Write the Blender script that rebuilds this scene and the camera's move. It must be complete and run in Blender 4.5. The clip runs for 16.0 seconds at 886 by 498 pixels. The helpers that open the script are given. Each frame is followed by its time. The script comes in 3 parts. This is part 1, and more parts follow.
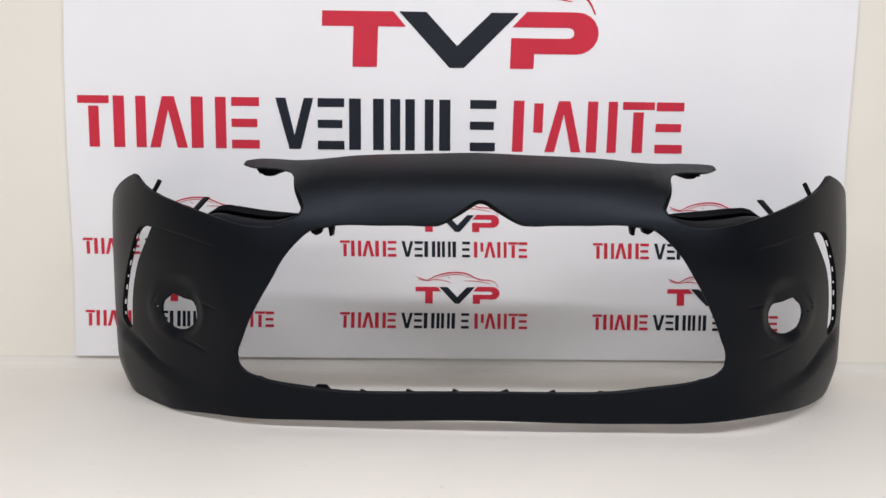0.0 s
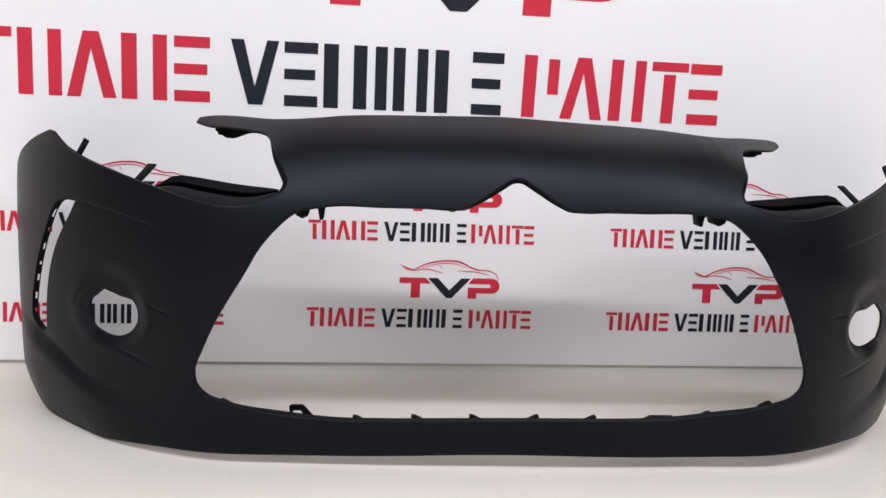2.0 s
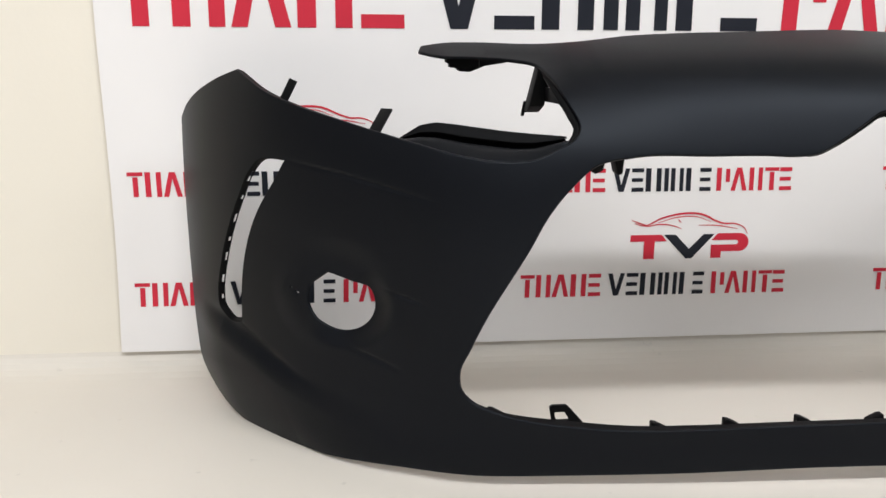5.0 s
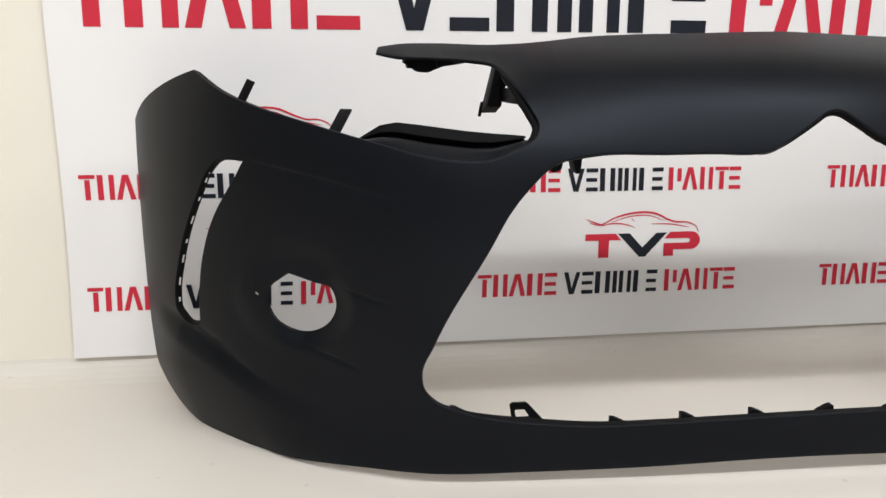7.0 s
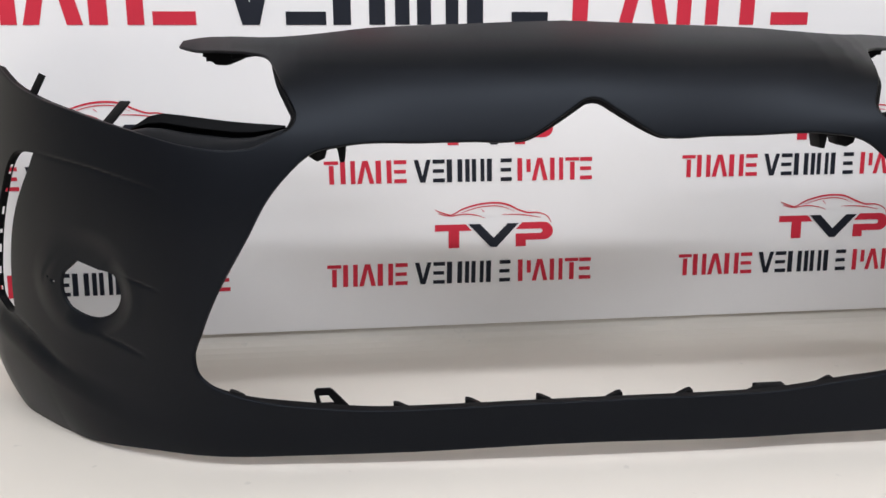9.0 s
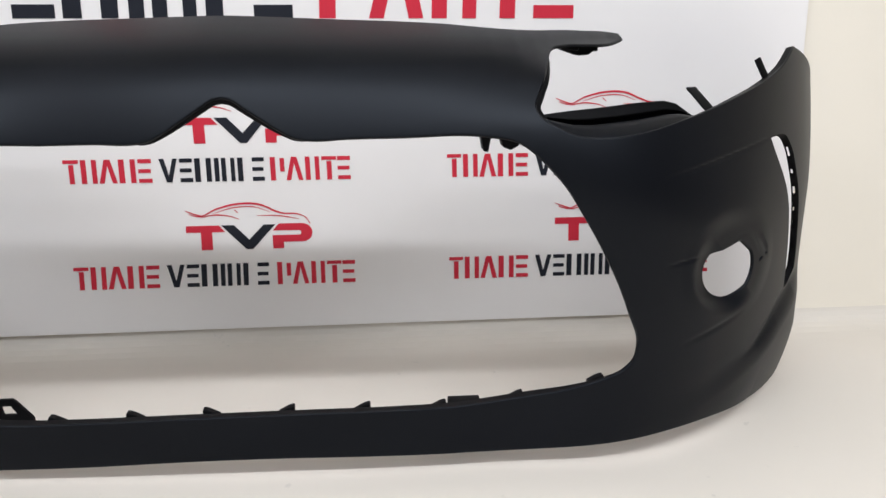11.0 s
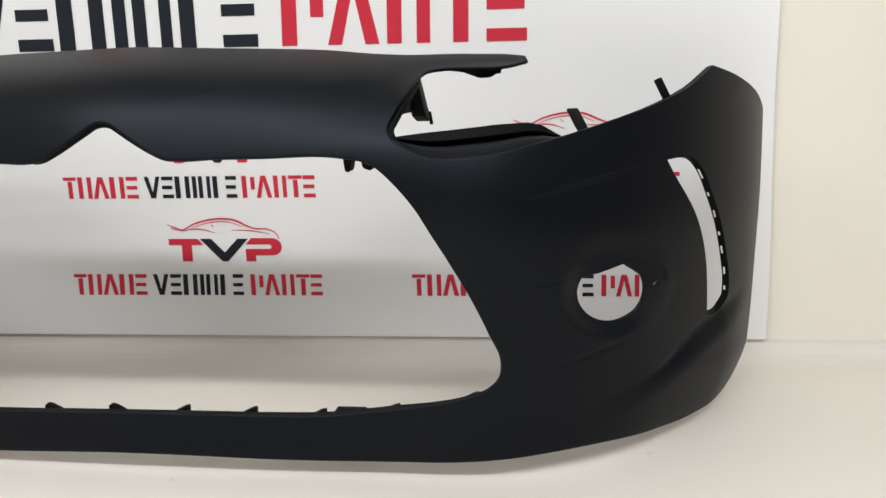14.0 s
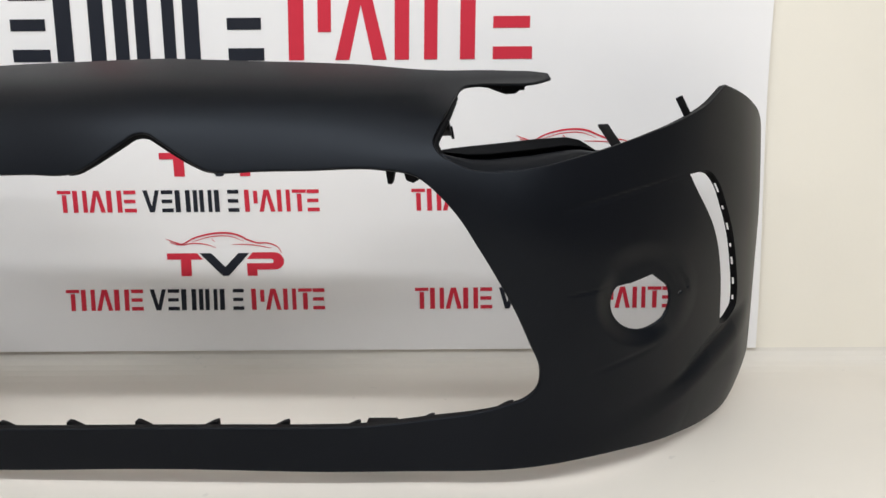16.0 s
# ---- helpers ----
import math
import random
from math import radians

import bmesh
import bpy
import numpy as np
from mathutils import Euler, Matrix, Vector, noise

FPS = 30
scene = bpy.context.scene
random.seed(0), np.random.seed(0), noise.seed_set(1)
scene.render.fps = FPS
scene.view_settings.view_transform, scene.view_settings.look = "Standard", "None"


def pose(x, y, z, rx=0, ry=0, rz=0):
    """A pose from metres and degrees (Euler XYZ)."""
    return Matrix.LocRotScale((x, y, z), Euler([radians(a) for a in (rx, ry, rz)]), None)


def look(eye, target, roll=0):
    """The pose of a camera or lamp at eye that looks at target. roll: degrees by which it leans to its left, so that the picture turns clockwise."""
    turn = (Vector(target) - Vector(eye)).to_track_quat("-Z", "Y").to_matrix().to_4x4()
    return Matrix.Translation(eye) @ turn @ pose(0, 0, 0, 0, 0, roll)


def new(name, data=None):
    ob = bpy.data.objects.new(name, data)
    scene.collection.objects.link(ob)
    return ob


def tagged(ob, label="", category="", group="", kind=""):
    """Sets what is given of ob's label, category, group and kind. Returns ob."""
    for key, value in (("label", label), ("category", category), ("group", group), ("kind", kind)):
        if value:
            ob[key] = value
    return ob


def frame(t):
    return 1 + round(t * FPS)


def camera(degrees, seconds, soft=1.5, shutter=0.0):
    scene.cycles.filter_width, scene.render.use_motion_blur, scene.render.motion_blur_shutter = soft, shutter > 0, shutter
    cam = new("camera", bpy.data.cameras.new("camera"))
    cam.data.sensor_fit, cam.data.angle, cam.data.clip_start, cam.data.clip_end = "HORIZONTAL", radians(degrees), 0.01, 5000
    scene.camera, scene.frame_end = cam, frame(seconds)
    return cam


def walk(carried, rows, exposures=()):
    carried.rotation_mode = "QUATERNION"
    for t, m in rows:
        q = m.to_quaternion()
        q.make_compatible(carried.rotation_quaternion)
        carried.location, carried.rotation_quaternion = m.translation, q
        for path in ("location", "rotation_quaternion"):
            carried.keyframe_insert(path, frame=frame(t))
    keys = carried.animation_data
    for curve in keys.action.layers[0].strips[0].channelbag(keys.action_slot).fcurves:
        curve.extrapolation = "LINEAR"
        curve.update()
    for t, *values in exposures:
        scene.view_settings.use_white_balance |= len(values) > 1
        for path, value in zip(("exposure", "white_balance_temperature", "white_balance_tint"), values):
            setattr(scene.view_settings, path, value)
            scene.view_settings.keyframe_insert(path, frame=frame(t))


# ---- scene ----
cam = camera(51.4, 16.0)
PATH = [
    (0, (-0.110, 0.240, 0.608), (-0.080, 2.225, 0.370), 0.7),
    (0.5, (-0.039, 0.373, 0.616), (-0.080, 2.357, 0.370), 0.5),
    (1, (-0.060, 0.472, 0.599), (-0.127, 2.450, 0.314), 1.9),
    (1.5, (-0.220, 0.590, 0.602), (-0.124, 2.566, 0.311), 2.5),
    (2, (-0.315, 0.674, 0.596), (-0.052, 2.632, 0.285), 2.7),
    (2.5, (-0.314, 0.788, 0.582), (-0.128, 2.752, 0.255), 1.7),
    (3, (-0.302, 0.919, 0.572), (-0.294, 2.879, 0.176), 1.6),
    (3.5, (-0.355, 0.996, 0.562), (-0.335, 2.950, 0.134), 2.4),
    (4, (-0.512, 1.045, 0.568), (-0.364, 2.990, 0.124), 0.2),
    (4.2, (-0.558, 1.053, 0.573), (-0.397, 2.993, 0.115), 0.0),
    (6.5, (-0.690, 1.074, 0.563), (-0.356, 2.994, 0.114), 1.2),
    (7, (-0.669, 1.064, 0.566), (-0.344, 2.986, 0.118), 0.6),
    (7.5, (-0.620, 1.049, 0.568), (-0.309, 2.972, 0.117), -0.1),
    (8, (-0.537, 1.023, 0.571), (-0.263, 2.953, 0.123), -0.3),
    (8.5, (-0.421, 0.998, 0.567), (-0.197, 2.932, 0.112), 0.3),
    (9, (-0.330, 0.989, 0.559), (-0.093, 2.923, 0.107), -0.1),
    (9.5, (-0.251, 1.003, 0.554), (-0.065, 2.940, 0.091), -0.3),
    (10, (-0.100, 1.023, 0.566), (0.155, 2.956, 0.120), 2.5),
    (10.2, (-0.056, 1.019, 0.568), (0.197, 2.941, 0.076), 1.0),
    (12.3, (0.428, 0.993, 0.569), (0.534, 2.942, 0.131), 0.7),
    (12.5, (0.459, 0.997, 0.570), (0.497, 2.946, 0.125), 0.1),
    (13, (0.522, 0.969, 0.570), (0.425, 2.920, 0.139), -0.5),
    (13.5, (0.545, 0.956, 0.572), (0.354, 2.900, 0.145), -1.1),
    (14, (0.548, 0.958, 0.570), (0.355, 2.902, 0.140), -1.3),
    (14.5, (0.538, 0.964, 0.571), (0.369, 2.908, 0.129), -1.4),
    (15, (0.513, 0.977, 0.567), (0.397, 2.921, 0.113), -0.9),
    (15.5, (0.454, 0.994, 0.565), (0.399, 2.942, 0.113), -0.7),
    (16, (0.385, 0.925, 0.567), (0.375, 2.886, 0.175), -0.4),
]
walk(cam, [(t, look(eye, target, roll)) for t, eye, target, roll in PATH],
     exposures=((0, 0.0, 6480, 11), (1.5, 0.08, 6430, 12), (2, 0.15, 6450, 13), (3, 0.09, 6550, 11), (4, 0.24, 6700, 9), (6.5, 0.20, 6800, 8), (7.5, 0.20, 6800, 8),
                (9, 0.20, 6550, 10), (10, 0.24, 6520, 10), (12.5, 0.17, 6720, 7), (14, 0.17, 6740, 6), (16, 0.17, 6680, 7)))

# ---- light ----
world = bpy.data.worlds.new("world")
scene.world = world
world.use_nodes = True
world.node_tree.nodes["Background"].inputs[0].default_value = (1.0, 0.97, 0.93, 1)
world.node_tree.nodes["Background"].inputs[1].default_value = 0.05


def key_or_fill_lamp(x, y, z, sx, sy, watts, colour):
    data = bpy.data.lights.new("key_or_fill_lamp", "AREA")
    data.shape, data.size, data.size_y, data.energy, data.color = "RECTANGLE", sx, sy, watts, colour
    lamp = new("key_or_fill_lamp", data)
    lamp.matrix_world = pose(x, y, z, 0, 0, 0)
    return lamp


LAMP = (0.935, 0.978, 1.075)
# key strip, placed by the crisp shadow edge low on the banner
key_or_fill_lamp(0.0, 0.32, 2.60, 4.4, 0.14, 97, LAMP)
# added fill strip, no known fixture: evens light on floor and banner
key_or_fill_lamp(0.0, 1.30, 2.60, 4.4, 0.20, 5, LAMP)
# added broad fill, no known fixture: brightens the bumper's upper edge
key_or_fill_lamp(0.0, 1.65, 2.62, 4.4, 1.4, 3, LAMP)
# added cool fill, no known fixture: soft front light, bluish bumper highlight
key_or_fill_lamp(0.0, -1.60, 2.62, 4.8, 1.6, 38, (0.89, 0.975, 1.13))


# ---- materials ----
def material(name, colour, rough=0.5, metal=0.0, vary=0.06, scale=6.0, fine=180.0, bump=0.05, depth=0.001, stains=None, specular=0.5, sheen=(1.0, 1.0, 1.0)):
    m = bpy.data.materials.new(name)
    m.use_nodes = True
    n, l = m.node_tree.nodes, m.node_tree.links
    b = n["Principled BSDF"]
    b.inputs["Metallic"].default_value = metal
    b.inputs["Specular IOR Level"].default_value = specular
    b.inputs["Specular Tint"].default_value = (*sheen, 1)
    co = n.new("ShaderNodeTexCoord")
    big, small = n.new("ShaderNodeTexNoise"), n.new("ShaderNodeTexNoise")
    big.inputs["Scale"].default_value, big.inputs["Detail"].default_value = scale, 5
    small.inputs["Scale"].default_value, small.inputs["Detail"].default_value = fine, 3
    for t in (big, small):
        l.new(co.outputs["Object"], t.inputs["Vector"])
    ramp = n.new("ShaderNodeMapRange")
    ramp.inputs["To Min"].default_value, ramp.inputs["To Max"].default_value = 1 - vary, 1 + vary
    ramp.inputs["From Min"].default_value, ramp.inputs["From Max"].default_value = 0.3, 0.7
    l.new(big.outputs["Fac"], ramp.inputs["Value"])
    mul = n.new("ShaderNodeVectorMath")
    mul.operation = "SCALE"
    mul.inputs[0].default_value = colour
    l.new(ramp.outputs[0], mul.inputs["Scale"])
    out = mul.outputs[0]
    if stains:
        spot = n.new("ShaderNodeTexNoise")
        spot.inputs["Scale"].default_value, spot.inputs["Detail"].default_value = stains[0], 6
        l.new(co.outputs["Object"], spot.inputs["Vector"])
        cut = n.new("ShaderNodeMapRange")
        cut.inputs["From Min"].default_value, cut.inputs["From Max"].default_value = stains[1], stains[1] + 0.05
        cut.inputs["To Max"].default_value = stains[2]
        l.new(spot.outputs["Fac"], cut.inputs["Value"])
        mix = n.new("ShaderNodeMix")
        mix.data_type = "RGBA"
        l.new(cut.outputs[0], mix.inputs[0])
        l.new(out, mix.inputs[6])
        mix.inputs[7].default_value = (*stains[3], 1)
        out = mix.outputs[2]
    l.new(out, b.inputs["Base Color"])
    rr = n.new("ShaderNodeMapRange")
    rr.inputs["To Min"].default_value, rr.inputs["To Max"].default_value = max(0, rough - 0.06), min(1, rough + 0.06)
    l.new(big.outputs["Fac"], rr.inputs["Value"])
    l.new(rr.outputs[0], b.inputs["Roughness"])
    bp = n.new("ShaderNodeBump")
    bp.inputs["Strength"].default_value, bp.inputs["Distance"].default_value = bump, depth
    l.new(small.outputs["Fac"], bp.inputs["Height"])
    l.new(bp.outputs[0], b.inputs["Normal"])
    return m


WALL = material("cream_wall_paint", (0.85, 0.79, 0.68), 0.75, vary=0.03, scale=1.6, fine=120, bump=0.15)
FLOOR = material("white_floor_sheet", (0.735, 0.68, 0.60), 0.55, vary=0.03, scale=2.2, fine=90, bump=0.12, stains=(30, 0.70, 0.22, (0.33, 0.31, 0.28)))
CEIL = material("ceiling_paint", (0.72, 0.71, 0.69), 0.8)
SIDEWALL = material("side_wall_paint", (0.40, 0.397, 0.395), 0.8)
# darker than SIDEWALL only to dim what the bumper's right side reflects
SHADE = material("reflection_dimming_wall", (0.24, 0.24, 0.25), 0.8)
VINYL = material("white_banner_vinyl", (0.88, 0.852, 0.832), 0.5, vary=0.02, scale=3, fine=400, bump=0.05)
RED = material("red_print", (0.62, 0.030, 0.055), 0.55, vary=0.05, scale=9, fine=400, bump=0.04, specular=0.2)
INK = material("black_print", (0.014, 0.016, 0.024), 0.55, vary=0.08, scale=9, fine=400, bump=0.04, specular=0.2)
PRIMER = material("matt_black_primer", (0.0030, 0.0033, 0.0046), 0.39, vary=0.22, scale=4, fine=900, bump=0.10, depth=0.0004, specular=0.16, sheen=(0.82, 0.90, 1.0))
PLASTIC = material("raw_black_plastic", (0.0032, 0.0032, 0.0036), 0.6, specular=0.09, vary=0.15, scale=20, fine=700, bump=0.10, depth=0.0004)


# ---- building blocks ----
def part(name, bm, mat, parent=None, label="", smooth=True):
    me = bpy.data.meshes.new(name)
    bm.normal_update()
    bm.to_mesh(me)
    bm.free()
    me.materials.append(mat)
    if smooth:
        me.polygons.foreach_set("use_smooth", [True] * len(me.polygons))
    ob = new(name, me)
    ob.parent = parent
    if label:
        tagged(ob, label)
    return ob


def spline(xs, ys):
    """A natural cubic through the knots, for arrays."""
    xs, ys = np.array(xs, float), np.array(ys, float)
    n, h = len(xs), np.diff(xs)
    a, b = np.eye(n), np.zeros(n)
    for i in range(1, n - 1):
        a[i, i - 1:i + 2] = h[i - 1], 2 * (h[i - 1] + h[i]), h[i]
        b[i] = 6 * ((ys[i + 1] - ys[i]) / h[i] - (ys[i] - ys[i - 1]) / h[i - 1])
    k = np.linalg.solve(a, b)

    def f(x):
        x = np.asarray(x, float)
        i = np.clip(np.searchsorted(xs, x) - 1, 0, n - 2)
        d = h[i]
        p, q = (xs[i + 1] - x) / d, (x - xs[i]) / d
        return p * ys[i] + q * ys[i + 1] + ((p**3 - p) * k[i] + (q**3 - q) * k[i + 1]) * d * d / 6
    return f


def step(a, b, x):
    t = np.clip((np.asarray(x, float) - a) / (b - a), 0, 1)
    return t * t * (3 - 2 * t)


def curve_points(knots, spacing, corners=()):
    """An open smooth line through the knots; at corner knots it breaks."""
    p = [np.array(k, float) for k in knots]
    n = len(p)
    d = [max(1e-9, np.linalg.norm(p[i + 1] - p[i])) for i in range(n - 1)]

    def way(i, seg):
        if i in (0, n - 1) or i in corners:
            return (p[seg + 1] - p[seg]) / d[seg]
        return ((p[i] - p[i - 1]) / d[i - 1] * d[i] + (p[i + 1] - p[i]) / d[i] * d[i - 1]) / (d[i - 1] + d[i])
    out = []
    for i in range(n - 1):
        m0, m1 = way(i, i) * d[i], way(i + 1, i) * d[i]
        count = max(2, int(d[i] / spacing))
        for j in range(count):
            t = j / count
            out.append((2 * t**3 - 3 * t * t + 1) * p[i] + (t**3 - 2 * t * t + t) * m0 + (3 * t * t - 2 * t**3) * p[i + 1] + (t**3 - t * t) * m1)
    out.append(p[-1])
    return np.array(out)


def box(bm, lo, hi, bevel=0.0, m=None):
    made = bmesh.ops.create_cube(bm, size=1)["verts"]
    c, d = [(a + b) / 2 for a, b in zip(lo, hi)], [b - a for a, b in zip(lo, hi)]
    bmesh.ops.transform(bm, matrix=(m or Matrix()) @ Matrix.Translation(c) @ Matrix.Diagonal((*d, 1)), verts=made)
    if bevel:
        bmesh.ops.bevel(bm, geom=list({e for v in made for e in v.link_edges}), offset=bevel, segments=2, affect="EDGES", profile=0.5)
    return bm


def prism(bm, outline, low, high, place, bevel=0.0):
    """A closed outline of 2D points between two depths; place(a, b, d) gives the 3D point."""
    bottom = [bm.verts.new(place(a, b, low)) for a, b in outline]
    top = [bm.verts.new(place(a, b, high)) for a, b in outline]
    n = len(outline)
    bm.faces.new(top)
    bm.faces.new(bottom[::-1])
    for i in range(n):
        bm.faces.new((bottom[i], bottom[(i + 1) % n], top[(i + 1) % n], top[i]))
    bmesh.ops.recalc_face_normals(bm, faces=bm.faces[:])
    if bevel:
        bmesh.ops.bevel(bm, geom=bm.edges[:], offset=bevel, segments=2, affect="EDGES", profile=0.5)
    return bm


# ---- room ----
WALL_Y, FAR, SIDE, TOP = 2.633, -3.2, 2.8, 2.7


def slab(name, lo, hi, mat, label, category):
    return tagged(part(name, box(bmesh.new(), lo, hi), mat, smooth=False), label, category, kind="structure")


GROUND = -0.006
bm = prism(bmesh.new(), [(FAR, -0.06), (WALL_Y, -0.06), (WALL_Y, 0.028), (WALL_Y - 0.002, 0.021), (WALL_Y - 0.007, 0.012), (WALL_Y - 0.016, 0.0045), (WALL_Y - 0.030, -0.001), (WALL_Y - 0.050, -0.0045), (WALL_Y - 0.08, GROUND), (FAR, GROUND)],
           -SIDE, SIDE, lambda a, b, d: (d, a, b))
tagged(part("floor", bm, FLOOR, smooth=False), "clean cream-white floor sheet curling up at the wall", "floor", kind="structure")
slab("wall_north", (-SIDE, WALL_Y, -0.06), (SIDE, WALL_Y + 0.1, TOP), WALL, "plain cream painted wall behind the banner", "wall")
slab("wall_south", (-SIDE, FAR - 0.1, -0.06), (SIDE, FAR, TOP), SIDEWALL, "plain grey painted workshop wall", "wall")
slab("wall_west", (-SIDE - 0.1, FAR - 0.1, -0.06), (-SIDE, WALL_Y + 0.1, TOP), SIDEWALL, "plain grey painted side wall", "wall")
# unseen wall, its colour set to control reflections
slab("wall_east", (SIDE, FAR - 0.1, -0.06), (SIDE + 0.1, WALL_Y + 0.1, TOP), SHADE, "unseen side wall, darkened to dim reflections in the bumper", "wall")
slab("ceiling", (-SIDE - 0.1, FAR - 0.1, TOP), (SIDE + 0.1, WALL_Y + 0.1, TOP + 0.1), CEIL, "plain white workshop ceiling", "ceiling")

# ---- banner ----
BAN_Y, BAN_L, BAN_R, BAN_B, BAN_T = 2.626, -1.037, 0.972, 0.030, 1.60


def sag(x, z):
    """How far the hanging sheet stands off its plane."""
    return -0.0012 + 0.0010 * math.sin(2.1 * x + 0.6) * math.cos(3.3 * z) + 0.0006 * math.sin(6.3 * z + 1.3 * x)


def edge_shift(x, z):
    return x + 0.004 * math.sin(7 * z + (1 if x > 0 else 0))


banner = new("hanging_banner")
banner.location = (0, BAN_Y, BAN_B)
tagged(banner, "white vinyl banner printed with red and black shapes on the wall", "banner")


def on_banner(x, z, d):
    return (edge_shift(x, z), sag(x, z) - d, z - BAN_B)


bm = bmesh.new()
nx, nz = 64, 50
for d, flip in ((0.0008, False), (-0.0008, True)):
    grid = [[bm.verts.new(on_banner(BAN_L + (BAN_R - BAN_L) * i / nx, BAN_B + (BAN_T - BAN_B) * j / nz, d)) for i in range(nx + 1)] for j in range(nz + 1)]
    for j in range(nz):
        for i in range(nx):
            q = (grid[j][i], grid[j][i + 1], grid[j + 1][i + 1], grid[j + 1][i])
            bm.faces.new(q[::-1] if flip else q)
    rim = [grid[0][i] for i in range(nx + 1)] + [grid[j][nx] for j in range(1, nz + 1)] + [grid[nz][i] for i in range(nx - 1, -1, -1)] + [grid[j][0] for j in range(nz - 1, 0, -1)]
    if flip:
        for i in range(len(rim)):
            j = (i + 1) % len(rim)
            bm.faces.new([bm.verts.new(v.co) for v in (front_rim[j], front_rim[i], rim[i], rim[j])])
    front_rim = rim
part("sheet", bm, VINYL, banner)
bm = bmesh.new()
for i in range(nx):
    x0, x1 = BAN_L + (BAN_R - BAN_L) * i / nx, BAN_L + (BAN_R - BAN_L) * (i + 1) / nx
    z0, z1 = BAN_B + 0.001, BAN_B + 0.0275
    bm.faces.new([bm.verts.new(on_banner(x, z, 0.0010)) for x, z in ((x0, z0), (x1, z0), (x1, z1), (x0, z1))])
bmesh.ops.remove_doubles(bm, verts=bm.verts[:], dist=1e-5)
part("hem", bm, VINYL, banner, "welded white bottom hem")

# printed shapes: one design, drawn large once and small in two rows of three
def plate(x0, z0, x1, z1):
    return [(x0, z0), (x1, z0), (x1, z1), (x0, z1)]


# plain upright, lying and slanting bars, each shape in a unit square
BLOCKS = {
    "cap_and_post": [plate(0, 0.85, 1, 1), plate(0.34, 0, 0.67, 0.80)],
    "peak": [[(0, 0), (0.34, 1), (0.66, 1), (1, 0), (0.73, 0), (0.50, 0.74), (0.27, 0)]],
    "dip": [[(0, 1), (0.27, 1), (0.50, 0.28), (0.75, 1), (1, 1), (0.66, 0), (0.36, 0)]],
    "post": [plate(0, 0, 1, 1)],
    "two_posts": [plate(0, 0, 0.34, 1), plate(0.69, 0, 1, 1)],
    "post_and_half": [plate(0, 0, 0.36, 1), plate(0.69, 0.38, 1, 0.95)],
    "three_bars": [plate(0, 0, 1, 0.17), plate(0, 0.42, 0.93, 0.58), plate(0, 0.83, 1, 1)],
    "wide_post": [plate(0, 0, 0.42, 1)],
}
# kind of shape, its left and right edge in the large design
ROW = (
    ("RED", (("cap_and_post", -1.006, -0.926), ("two_posts", -0.916, -0.833), ("peak", -0.824, -0.728), ("two_posts", -0.718, -0.629), ("three_bars", -0.615, -0.544))),
    ("INK", (("dip", -0.503, -0.406), ("three_bars", -0.395, -0.327), ("two_posts", -0.315, -0.226), ("post", -0.209, -0.184), ("two_posts", -0.171, -0.099), ("wide_post", -0.084, -0.016), ("three_bars", -0.005, 0.060))),
    ("RED", (("post_and_half", 0.104, 0.181), ("peak", 0.188, 0.281), ("two_posts", 0.295, 0.372), ("cap_and_post", 0.385, 0.467), ("three_bars", 0.472, 0.543))),
)


def flat(outlines, mat, name, at):
    bm = bmesh.new()
    for o in outlines:
        bm.faces.new([bm.verts.new(on_banner(*at(a, b), 0.0020)) for a, b in o])
    bmesh.ops.remove_doubles(bm, verts=bm.verts[:], dist=1e-6)
    bm.normal_update()
    bmesh.ops.triangulate(bm, faces=bm.faces[:])
    bm.normal_update()
    bmesh.ops.recalc_face_normals(bm, faces=bm.faces[:])
    if bm.faces[0].normal.y > 0:
        bmesh.ops.reverse_faces(bm, faces=bm.faces[:])
    return part(name, bm, mat, banner, smooth=False)


def ribbon(knots, width):
    """A thin tapered stroke as a strip of small outlines."""
    c = curve_points(knots, 0.012)
    t = np.gradient(c, axis=0)
    nrm = np.stack([-t[:, 1], t[:, 0]], 1) / np.linalg.norm(t, axis=1)[:, None]
    w = width * (0.25 + 0.75 * np.sin(np.pi * np.linspace(0.04, 0.96, len(c))))[:, None]
    a, b = c + nrm * w, c - nrm * w
    return [[tuple(a[i]), tuple(a[i + 1]), tuple(b[i + 1]), tuple(b[i])] for i in range(len(c) - 1)]


